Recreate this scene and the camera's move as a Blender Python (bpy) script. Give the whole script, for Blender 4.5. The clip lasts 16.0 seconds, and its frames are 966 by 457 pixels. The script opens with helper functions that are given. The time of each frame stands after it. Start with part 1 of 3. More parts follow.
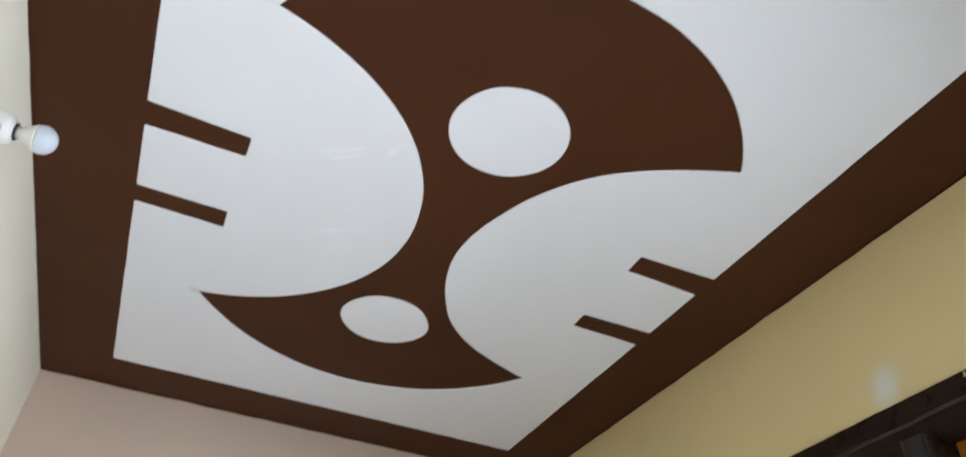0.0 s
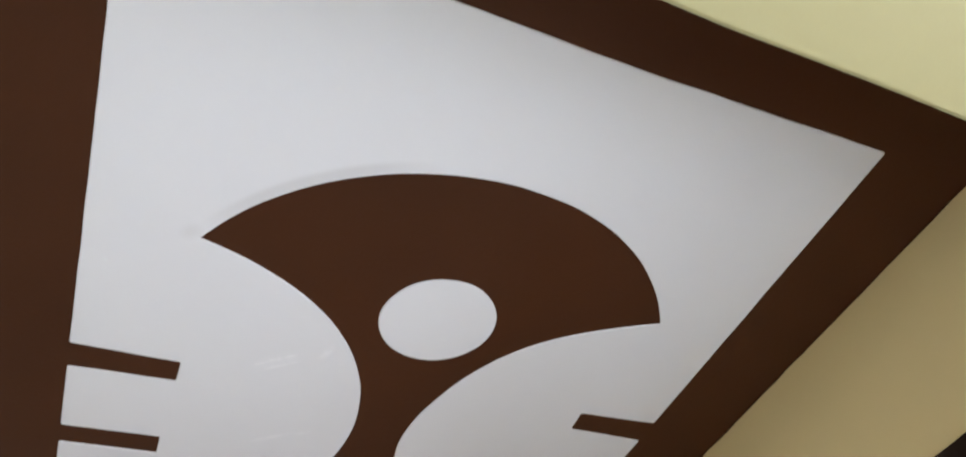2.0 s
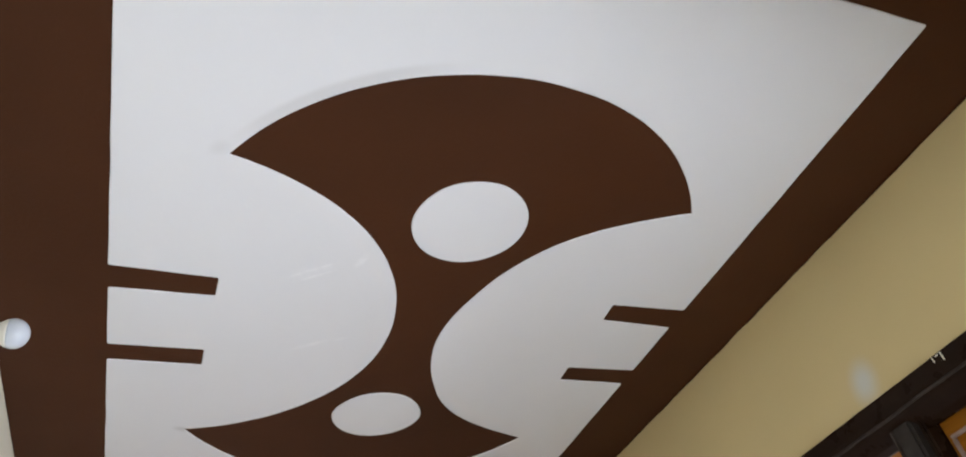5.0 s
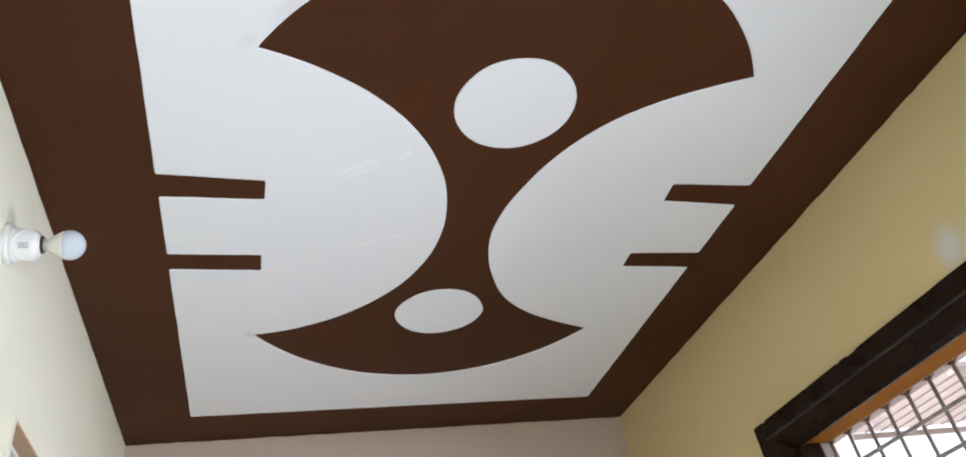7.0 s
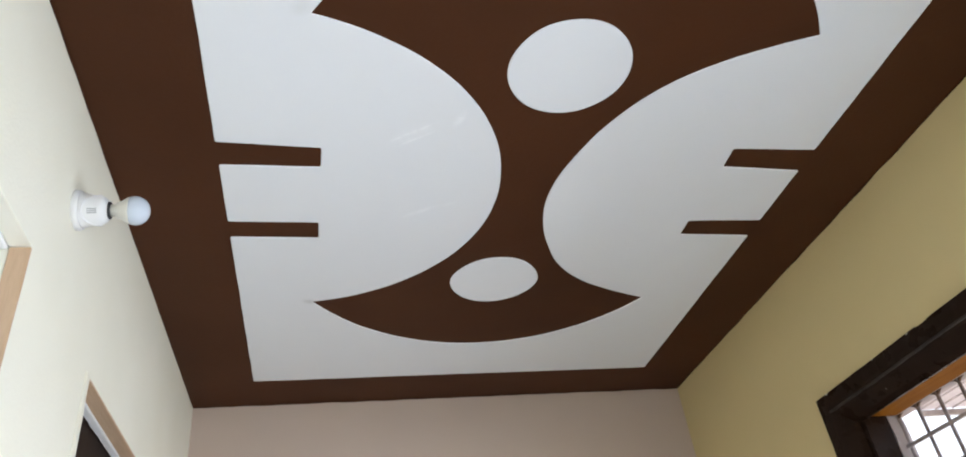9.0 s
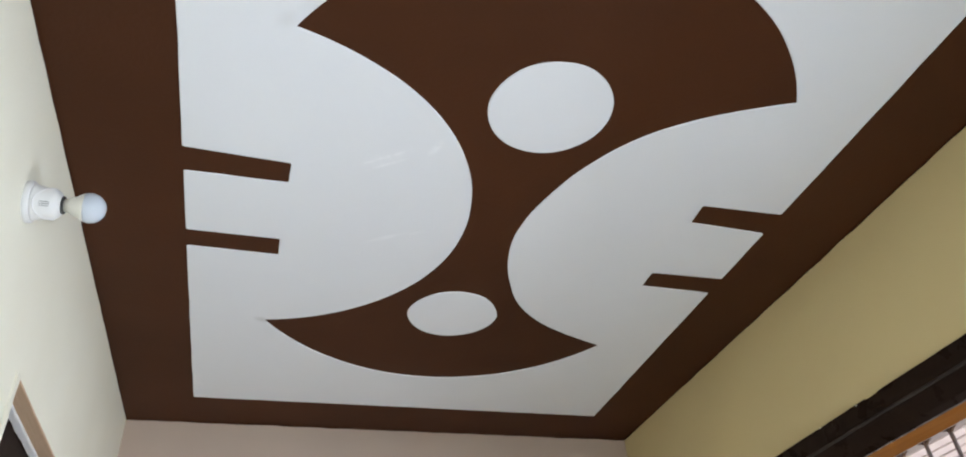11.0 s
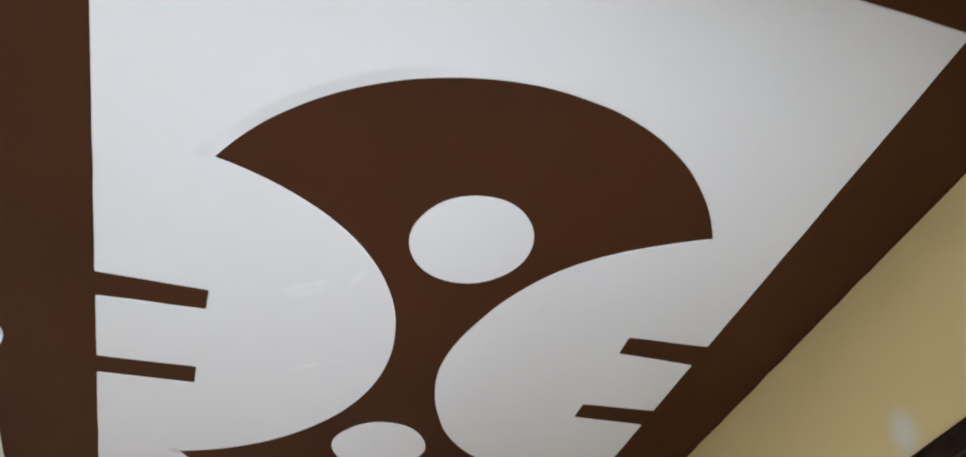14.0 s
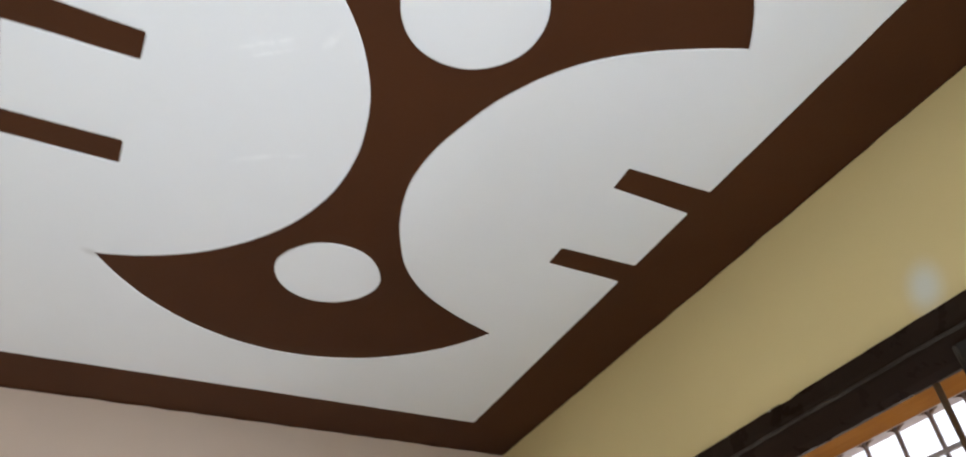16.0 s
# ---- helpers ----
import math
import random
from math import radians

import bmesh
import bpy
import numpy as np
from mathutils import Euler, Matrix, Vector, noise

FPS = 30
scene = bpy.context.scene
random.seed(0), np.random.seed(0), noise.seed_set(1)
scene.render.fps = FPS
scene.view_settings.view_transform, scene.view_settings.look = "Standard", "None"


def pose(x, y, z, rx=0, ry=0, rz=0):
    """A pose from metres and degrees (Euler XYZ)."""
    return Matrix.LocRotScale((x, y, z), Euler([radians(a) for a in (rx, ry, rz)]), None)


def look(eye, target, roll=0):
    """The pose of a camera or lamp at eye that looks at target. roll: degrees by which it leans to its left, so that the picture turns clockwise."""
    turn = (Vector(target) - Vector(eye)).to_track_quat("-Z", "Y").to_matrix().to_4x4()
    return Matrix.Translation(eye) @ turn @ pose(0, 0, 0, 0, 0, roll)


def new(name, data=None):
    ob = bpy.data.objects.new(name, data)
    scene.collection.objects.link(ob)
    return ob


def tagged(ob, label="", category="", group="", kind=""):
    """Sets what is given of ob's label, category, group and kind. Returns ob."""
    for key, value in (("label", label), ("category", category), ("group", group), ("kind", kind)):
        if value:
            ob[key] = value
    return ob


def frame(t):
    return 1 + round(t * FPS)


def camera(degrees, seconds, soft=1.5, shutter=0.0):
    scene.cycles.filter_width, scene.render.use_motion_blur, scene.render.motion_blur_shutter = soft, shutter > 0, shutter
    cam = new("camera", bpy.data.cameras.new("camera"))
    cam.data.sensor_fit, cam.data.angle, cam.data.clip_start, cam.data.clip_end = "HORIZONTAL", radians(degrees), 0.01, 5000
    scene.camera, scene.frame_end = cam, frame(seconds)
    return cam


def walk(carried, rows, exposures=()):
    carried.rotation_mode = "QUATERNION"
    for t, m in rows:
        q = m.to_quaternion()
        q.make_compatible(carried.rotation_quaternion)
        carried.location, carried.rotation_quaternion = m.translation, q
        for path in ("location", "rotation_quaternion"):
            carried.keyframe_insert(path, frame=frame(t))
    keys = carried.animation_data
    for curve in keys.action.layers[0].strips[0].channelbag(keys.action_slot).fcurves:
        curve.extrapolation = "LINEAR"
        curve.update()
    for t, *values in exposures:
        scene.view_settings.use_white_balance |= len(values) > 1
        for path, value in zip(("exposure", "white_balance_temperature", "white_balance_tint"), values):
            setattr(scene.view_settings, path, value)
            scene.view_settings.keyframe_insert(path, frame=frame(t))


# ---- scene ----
cam = camera(64.5, 16.0, soft=1.8, shutter=0.4)
PATH = [
    (0, (0.333, -0.076, 1.23), (0.899, 1.359, 2.503), 3.9),
    (0.5, (0.282, -0.128, 1.236), (0.916, 1.179, 2.611), 0.2),
    (1, (0.254, -0.169, 1.245), (0.862, 1.028, 2.727), -8.0),
    (1.5, (0.268, -0.209, 1.261), (0.895, 0.817, 2.859), -11.4),
    (2, (0.257, -0.206, 1.288), (0.924, 0.926, 2.795), -10.7),
    (2.5, (0.276, -0.197, 1.283), (0.955, 0.975, 2.755), -9.2),
    (3, (0.229, -0.2, 1.318), (0.904, 0.963, 2.799), -12.5),
    (3.2, (0.275, -0.214, 1.296), (0.895, 0.89, 2.844), -12.5),
    (5.3, (0.192, -0.174, 1.32), (0.907, 1.175, 2.611), -12.8),
    (5.5, (0.199, -0.168, 1.303), (0.91, 1.196, 2.581), -13.6),
    (6, (0.222, -0.105, 1.329), (0.853, 1.342, 2.558), -11.0),
    (6.5, (0.258, -0.084, 1.324), (0.811, 1.415, 2.527), -11.3),
    (7, (0.266, -0.096, 1.314), (0.823, 1.43, 2.48), -11.1),
    (7.5, (0.271, -0.101, 1.31), (0.81, 1.444, 2.459), -11.3),
    (8, (0.256, -0.095, 1.301), (0.733, 1.447, 2.482), -10.2),
    (8.2, (0.277, -0.092, 1.299), (0.717, 1.502, 2.424), -9.7),
    (10.3, (0.259, -0.059, 1.307), (0.723, 1.502, 2.468), -5.6),
    (10.5, (0.254, -0.06, 1.313), (0.743, 1.486, 2.485), -5.6),
    (11, (0.266, -0.049, 1.314), (0.775, 1.469, 2.512), -4.9),
    (11.5, (0.266, -0.052, 1.307), (0.756, 1.416, 2.573), -3.5),
    (12, (0.251, -0.068, 1.323), (0.743, 1.339, 2.656), -2.7),
    (12.5, (0.261, -0.083, 1.321), (0.79, 1.276, 2.689), -3.2),
    (13, (0.288, -0.087, 1.33), (0.818, 1.244, 2.725), -4.5),
    (13.5, (0.323, -0.108, 1.326), (0.866, 1.169, 2.765), -5.8),
    (14, (0.361, -0.097, 1.341), (0.926, 1.197, 2.758), -7.3),
    (14.5, (0.416, -0.049, 1.318), (0.925, 1.349, 2.655), -4.9),
    (15, (0.442, 0.02, 1.313), (0.906, 1.472, 2.608), -2.9),
    (15.5, (0.411, 0.185, 1.311), (0.978, 1.596, 2.61), -4.3),
    (16, (0.401, 0.366, 1.314), (1.154, 1.719, 2.579), -4.8),
]
# seconds, stops, kelvin, tint
EXPOSURES = [(0.0, 1.54, 6380, 12), (0.5, 1.53, 6440, 12), (1.0, 1.47, 6560, 14), (2.0, 1.29, 6680, 16), (3.0, 1.29, 6680, 16), (5.5, 1.42, 6620, 15), (6.0, 1.49, 6580, 14),
             (7.5, 1.58, 6460, 12), (8.0, 1.56, 6440, 12), (10.5, 1.43, 6390, 11), (12.0, 1.47, 6430, 12), (13.0, 1.40, 6540, 14), (14.0, 1.38, 6600, 14), (14.5, 1.43, 6640, 15),
             (15.5, 1.56, 6580, 12), (16.0, 1.58, 6600, 12)]
walk(cam, [(t, look(eye, target, roll)) for t, eye, target, roll in PATH], EXPOSURES)

# plan, in metres
H = 2.70                     # ceiling
XL, XR = -0.284, 2.037        # left and right wall faces
YF = 3.262                    # far wall face
BEAM_Y0, BEAM_Y1, BEAM_Z = -0.115, 0.045, 2.20
YB = -3.0                    # end of the room behind the beam
WALL = 0.23
WIN_Y0, WIN_Y1, WIN_Z0, WIN_Z1 = 0.14, 2.264, 0.85, 2.209
DOOR_A = (1.790, 2.62, 2.172)
DOOR_B = (0.38, 1.297, 2.228)

# ---- light ----
SUN_ELEV, SUN_ROT = radians(48), radians(250)
world = bpy.data.worlds.new("sky")
scene.world = world
world.use_nodes = True
wn = world.node_tree
sky = wn.nodes.new("ShaderNodeTexSky")
sky.sky_type = "NISHITA"
sky.sun_disc = False
sky.sun_elevation, sky.sun_rotation = SUN_ELEV, SUN_ROT
sky.air_density, sky.dust_density = 1.0, 4.0
wn.nodes["Background"].inputs["Strength"].default_value = 0.15
# white haze thins the blue
haze = wn.nodes.new("ShaderNodeMix")
haze.data_type = "RGBA"
haze.inputs[0].default_value = 0.6
haze.inputs[7].default_value = (4.7, 4.5, 4.6, 1)
wn.links.new(sky.outputs["Color"], haze.inputs[6])
wn.links.new(haze.outputs[2], wn.nodes["Background"].inputs["Color"])

sun = new("sun", bpy.data.lights.new("sun", "SUN"))
sun.data.energy, sun.data.angle, sun.data.color = 3.0, radians(0.53), (1.0, 0.96, 0.9)
sun.matrix_world = look((6, -8, 12), (6 - math.sin(SUN_ROT) * 5, -8 + -math.cos(SUN_ROT) * 5, 12 - math.tan(SUN_ELEV) * 5))


def area_lamp(name, where, aim, w, h, power, colour):
    ob = new(name, bpy.data.lights.new(name, "AREA"))
    ob.data.shape, ob.data.size, ob.data.size_y = "RECTANGLE", w, h
    ob.data.energy, ob.data.color = power, colour
    ob.matrix_world = look(where, aim)
    return ob


area_lamp("daylight_window", (2.25, 1.69, 1.25), (0.7, 1.75, 0.05), 0.94, 0.75, 17.0, (0.775, 0.870, 1.0))
# fill from an unseen opening added behind the beam, brightening ceiling and left wall
area_lamp("daylight_side_door", (XR + 0.16, -1.05, 0.85), (-0.3, 0.1, 0.75), 1.3, 1.6, 36, (0.775, 0.870, 1.0))


# ---- materials ----
def ramp(nt, fac, stops):
    n = nt.nodes.new("ShaderNodeValToRGB")
    while len(n.color_ramp.elements) < len(stops):
        n.color_ramp.elements.new(0.5)
    for e, (p, c) in zip(n.color_ramp.elements, stops):
        e.position, e.color = p, (*c, 1) if len(c) == 3 else c
    nt.links.new(fac, n.inputs[0])
    return n.outputs[0]


def noise_node(nt, vec, scale, detail=4.0, rough=0.55):
    n = nt.nodes.new("ShaderNodeTexNoise")
    n.inputs["Scale"].default_value, n.inputs["Detail"].default_value = scale, detail
    n.inputs["Roughness"].default_value = rough
    nt.links.new(vec, n.inputs["Vector"])
    return n.outputs["Fac"]


def mixc(nt, fac, a, b, mode="MIX"):
    n = nt.nodes.new("ShaderNodeMix")
    n.data_type, n.blend_type = "RGBA", mode
    for sock, v in ((n.inputs[0], fac), (n.inputs[6], a), (n.inputs[7], b)):
        if isinstance(v, (int, float)):
            sock.default_value = v
        elif isinstance(v, tuple):
            sock.default_value = (*v, 1)
        else:
            nt.links.new(v, sock)
    return n.outputs[2]


def mathn(nt, op, a, b=0.0, c=0.0, clamp=False):
    n = nt.nodes.new("ShaderNodeMath")
    n.operation, n.use_clamp = op, clamp
    for sock, v in zip(n.inputs, (a, b, c)):
        if isinstance(v, (int, float)):
            sock.default_value = v
        else:
            nt.links.new(v, sock)
    return n.outputs[0]


def base(name):
    m = bpy.data.materials.new(name)
    m.use_nodes = True
    nt = m.node_tree
    geo = nt.nodes.new("ShaderNodeNewGeometry")
    return m, nt, nt.nodes["Principled BSDF"], geo.outputs["Position"]


def bump(nt, bsdf, height, strength, distance):
    b = nt.nodes.new("ShaderNodeBump")
    b.inputs["Strength"].default_value, b.inputs["Distance"].default_value = strength, distance
    nt.links.new(height, b.inputs["Height"])
    nt.links.new(b.outputs[0], bsdf.inputs["Normal"])


def surface(name, colour, rough=0.5, var=0.12, big=1.3, fine=60.0, relief=0.002, metal=0.0, tint=None, gloss=0.5):
    """Plain finish with slow patches, fine grain, uneven gloss and relief."""
    m, nt, bsdf, pos = base(name)
    slow, grain = noise_node(nt, pos, big, 3), noise_node(nt, pos, fine, 5)
    other = tint or tuple(c * (1 - var) for c in colour)
    col = mixc(nt, ramp(nt, slow, [(0.35, (0, 0, 0)), (0.68, (1, 1, 1))]), colour, other)
    col = mixc(nt, mathn(nt, "MULTIPLY", grain, var), col, tuple(c * 0.72 for c in colour))
    nt.links.new(col, bsdf.inputs["Base Color"])
    nt.links.new(mathn(nt, "MULTIPLY_ADD", slow, 0.22, rough - 0.11), bsdf.inputs["Roughness"])
    bsdf.inputs["Metallic"].default_value = metal
    bsdf.inputs["Specular IOR Level"].default_value = gloss
    mixed = mathn(nt, "MULTIPLY_ADD", slow, 2.5, grain)
    bump(nt, bsdf, mixed, 0.5, relief)
    return m


def blob(nt, pos, centre, radii, turn=(0, 0, 0), edge=0.5):
    """1 inside a soft ellipsoid, 0 outside."""
    mp = nt.nodes.new("ShaderNodeMapping")
    mp.vector_type = "TEXTURE"
    mp.inputs["Location"].default_value, mp.inputs["Rotation"].default_value = centre, turn
    mp.inputs["Scale"].default_value = radii
    nt.links.new(pos, mp.inputs["Vector"])
    ln = nt.nodes.new("ShaderNodeVectorMath")
    ln.operation = "LENGTH"
    nt.links.new(mp.outputs[0], ln.inputs[0])
    r = nt.nodes.new("ShaderNodeMapRange")
    r.interpolation_type = "SMOOTHSTEP"
    r.inputs["From Min"].default_value, r.inputs["From Max"].default_value = edge, 1.0
    r.inputs["To Min"].default_value, r.inputs["To Max"].default_value = 1.0, 0.0
    nt.links.new(ln.outputs["Value"], r.inputs["Value"])
    return r.outputs[0]


def panel_paint():
    """White enamel on plaster, with pale streaks and filler smudges round the cut-out's points."""
    m, nt, bsdf, pos = base("white_enamel")
    slow, mid, grain = noise_node(nt, pos, 1.6, 3), noise_node(nt, pos, 9, 4), noise_node(nt, pos, 130, 4)
    col = mixc(nt, slow, (0.80, 0.82, 0.835), (0.775, 0.785, 0.80))
    col = mixc(nt, mathn(nt, "MULTIPLY", mid, 0.25), col, (0.74, 0.75, 0.77))
    # thin pale streaks in pairs, broken up along their length
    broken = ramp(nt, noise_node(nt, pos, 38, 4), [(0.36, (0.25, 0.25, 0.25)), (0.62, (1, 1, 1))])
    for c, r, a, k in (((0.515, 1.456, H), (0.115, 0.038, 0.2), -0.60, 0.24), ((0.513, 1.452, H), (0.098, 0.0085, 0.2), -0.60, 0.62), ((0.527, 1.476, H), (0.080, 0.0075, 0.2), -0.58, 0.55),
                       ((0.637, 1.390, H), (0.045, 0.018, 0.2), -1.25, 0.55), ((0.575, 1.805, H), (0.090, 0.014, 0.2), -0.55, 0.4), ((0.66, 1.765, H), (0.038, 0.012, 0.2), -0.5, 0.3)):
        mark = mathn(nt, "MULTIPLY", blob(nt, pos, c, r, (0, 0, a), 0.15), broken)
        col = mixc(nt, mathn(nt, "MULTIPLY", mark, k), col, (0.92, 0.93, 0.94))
    # sanded filler beside the arcs' left points
    ring = mathn(nt, "SUBTRACT", blob(nt, pos, (0.881, 1.396, H), (0.762, 0.722, 0.5), (0, 0, -0.1828), 0.975),
                 blob(nt, pos, (0.894, 1.416, H), (0.750, 0.714, 0.5), (0, 0, -0.1828), 0.985), clamp=True)
    ring = mathn(nt, "MULTIPLY", ring, blob(nt, pos, (0.42, 0.80, H), (0.36, 0.31, 0.5), (0, 0, 0), 0.35))
    smudge = mathn(nt, "MAXIMUM", mathn(nt, "MULTIPLY", ring, 0.42), mathn(nt, "MULTIPLY", blob(nt, pos, (0.24, 2.35, H), (0.04, 0.022, 0.3), (0, 0, 0.3), 0.1), 0.6))
    smudge = mathn(nt, "MAXIMUM", smudge, mathn(nt, "MULTIPLY", blob(nt, pos, (0.232, 1.055, H), (0.04, 0.03, 0.3), (0, 0, -0.8), 0.1), 0.22))
    col = mixc(nt, smudge, col, (0.55, 0.55, 0.54))
    nt.links.new(col, bsdf.inputs["Base Color"])
    nt.links.new(mathn(nt, "MULTIPLY_ADD", mid, 0.12, 0.34), bsdf.inputs["Roughness"])
    bsdf.inputs["Specular IOR Level"].default_value = 0.35
    bump(nt, bsdf, mathn(nt, "MULTIPLY_ADD", mid, 3.0, grain), 0.25, 0.0006)
    return m


def yellow_wall(name, light, mid_tone, dark):
    """Yellow distemper with a pale bluish patch above the window."""
    m, nt, bsdf, pos = base(name)
    slow, mid, grain = noise_node(nt, pos, 1.1, 3), noise_node(nt, pos, 7, 4), noise_node(nt, pos, 150, 4)
    col = mixc(nt, slow, light, mid_tone)
    col = mixc(nt, mathn(nt, "MULTIPLY", mid, 0.3), col, dark)
    patch = mathn(nt, "MULTIPLY", blob(nt, pos, (XR, 1.205, 2.275), (0.2, 0.068, 0.090), (0.25, 0, 0), 0.1), 0.75)
    col = mixc(nt, patch, col, (0.72, 0.75, 0.74))
    nt.links.new(col, bsdf.inputs["Base Color"])
    bsdf.inputs["Roughness"].default_value = 0.62
    bump(nt, bsdf, mathn(nt, "MULTIPLY_ADD", mid, 3.0, grain), 0.25, 0.001)
    return m


def timber(name, a, b, rough, scale=(3, 3, 30), relief=0.001, gloss=0.3):
    m, nt, bsdf, pos = base(name)
    bsdf.inputs["Specular IOR Level"].default_value = gloss
    mp = nt.nodes.new("ShaderNodeMapping")
    mp.inputs["Scale"].default_value = scale
    nt.links.new(pos, mp.inputs["Vector"])
    g, fine = noise_node(nt, mp.outputs[0], 3.0, 6, 0.65), noise_node(nt, mp.outputs[0], 16.0, 5)
    col = mixc(nt, ramp(nt, g, [(0.3, (0, 0, 0)), (0.7, (1, 1, 1))]), a, b)
    col = mixc(nt, mathn(nt, "MULTIPLY", fine, 0.3), col, tuple(c * 0.6 for c in a))
    nt.links.new(col, bsdf.inputs["Base Color"])
    nt.links.new(mathn(nt, "MULTIPLY_ADD", g, 0.2, rough - 0.1), bsdf.inputs["Roughness"])
    bump(nt, bsdf, fine, 0.5, relief)
    return m


def old_black():
    """Old black-brown gloss paint with chips and dust."""
    m, nt, bsdf, pos = base("black_brown_gloss")
    slow, chips, dust = noise_node(nt, pos, 5, 4), noise_node(nt, pos, 38, 3), noise_node(nt, pos, 14, 5)
    col = mixc(nt, slow, (0.015, 0.0075, 0.0042), (0.023, 0.012, 0.007))
    col = mixc(nt, ramp(nt, dust, [(0.6, (0, 0, 0)), (0.85, (0.4, 0.4, 0.4))]), col, (0.045, 0.034, 0.027))
    col = mixc(nt, ramp(nt, chips, [(0.765, (0, 0, 0)), (0.775, (1, 1, 1))]), col, (0.42, 0.40, 0.36))
    nt.links.new(col, bsdf.inputs["Base Color"])
    nt.links.new(mathn(nt, "MULTIPLY_ADD", dust, 0.4, 0.10), bsdf.inputs["Roughness"])
    bsdf.inputs["Specular IOR Level"].default_value = 0.09
    bump(nt, bsdf, mathn(nt, "ADD", chips, dust), 0.35, 0.002)
    return m


M_BROWN = surface("brown_enamel", (0.066, 0.0207, 0.0062), 0.58, 0.14, 1.2, 90, 0.0015, tint=(0.053, 0.0170, 0.0050), gloss=0.18)
M_BROWN2 = surface("orange_brown_enamel", (0.16, 0.062, 0.008), 0.6, 0.14, 1.2, 90, 0.0015, tint=(0.13, 0.05, 0.006), gloss=0.22)
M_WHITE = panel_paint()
M_CREAM = surface("cream_distemper", (0.90, 0.88, 0.75), 0.6, 0.06, 2.2, 120, 0.0018, tint=(0.865, 0.84, 0.70))
M_BEAD = surface("cream_plaster_bead", (0.86, 0.83, 0.70), 0.6, 0.04, 3.0, 140, 0.001)
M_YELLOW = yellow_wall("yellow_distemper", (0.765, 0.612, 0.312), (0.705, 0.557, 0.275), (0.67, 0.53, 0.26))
# beam's lime-yellow, its colour darkened to offset too much light on the beam
M_LIME_DARK = yellow_wall("lime_yellow_darkened", (0.40, 0.368, 0.188), (0.372, 0.342, 0.168), (0.344, 0.316, 0.152))
M_PINK = surface("beige_pink_distemper", (0.60, 0.475, 0.385), 0.62, 0.06, 1.2, 130, 0.0018, tint=(0.56, 0.44, 0.36))
M_FLOOR = surface("pale_floor_tile", (0.60, 0.61, 0.61), 0.25, 0.1, 2.0, 40, 0.0005)
M_BLACK = old_black()
# lighter tone on the beading paints in the frame's glossy ridge highlight
M_BEADING = surface("highlit_dusty_beading", (0.068, 0.053, 0.043), 0.5, 0.8, 9, 60, 0.002, tint=(0.012, 0.008, 0.006), gloss=0.2)
# dust on the mullion, with its grey highlights mottled into the colour
M_DUSTY_SHEEN = surface("dusty_highlit_black", (0.052, 0.045, 0.040), 0.5, 0.7, 13, 70, 0.002, tint=(0.012, 0.008, 0.006), gloss=0.12)
M_WORN = surface("worn_pinkish_edge", (0.46, 0.34, 0.29), 0.6, 0.4, 22, 90, 0.002, tint=(0.24, 0.14, 0.09))
M_ORANGE = timber("varnished_teak", (0.39, 0.148, 0.015), (0.285, 0.10, 0.009), 0.7, (30, 3, 30), gloss=0.06)
M_TAN = timber("bare_tan_wood", (0.70, 0.50, 0.33), (0.60, 0.41, 0.26), 0.6, (30, 3, 4))
M_LEAF = timber("dark_stained_wood", (0.016, 0.006, 0.003), (0.009, 0.0035, 0.002), 0.5, (30, 30, 3), gloss=0.15)
M_LEAFW = surface("white_door_paint", (0.78, 0.78, 0.76), 0.4, 0.04, 2, 80, 0.0008)
M_PUTTY = surface("white_putty", (0.90, 0.90, 0.89), 0.8, 0.08, 20, 200, 0.004)
M_RENDER = surface("pinkish_cement_render", (0.53, 0.475, 0.475), 0.85, 0.2, 6, 90, 0.006, tint=(0.46, 0.42, 0.42))
M_IRON = surface("grey_painted_iron", (0.42, 0.385, 0.38), 0.4, 0.3, 12, 150, 0.0008, tint=(0.34, 0.30, 0.295))
M_BATTEN = surface("pale_grey_steel", (0.56, 0.52, 0.53), 0.5, 0.2, 10, 120, 0.001)
M_RUST = surface("rusty_brown_iron", (0.11, 0.06, 0.035), 0.7, 0.4, 25, 150, 0.001, tint=(0.16, 0.08, 0.03))
M_PLASTIC = surface("white_holder_plastic", (0.80, 0.80, 0.79), 0.3, 0.03, 10, 200, 0.0001)
M_GLOSSW = surface("glossy_white_plastic", (0.86, 0.86, 0.87), 0.14, 0.02, 10, 200, 0.0001)
M_SLOT = surface("grey_marking", (0.09, 0.09, 0.09), 0.6, 0.1, 10, 200, 0.0001)
M_BLACKP = surface("black_plastic", (0.03, 0.03, 0.03), 0.4, 0.1, 10, 200, 0.0001)
M_BULBBASE = surface("cream_bulb_body", (0.74, 0.72, 0.64), 0.32, 0.03, 10, 200, 0.0001)
M_SHEET = surface("weathered_roof_sheet", (0.70, 0.67, 0.68), 0.55, 0.2, 3, 40, 0.003, tint=(0.56, 0.52, 0.52))
sheet_nt = M_SHEET.node_tree
trans = sheet_nt.nodes.new("ShaderNodeBsdfTranslucent")
trans.inputs[0].default_value = (0.74, 0.70, 0.71, 1)
both = sheet_nt.nodes.new("ShaderNodeMixShader")
both.inputs[0].default_value = 0.4
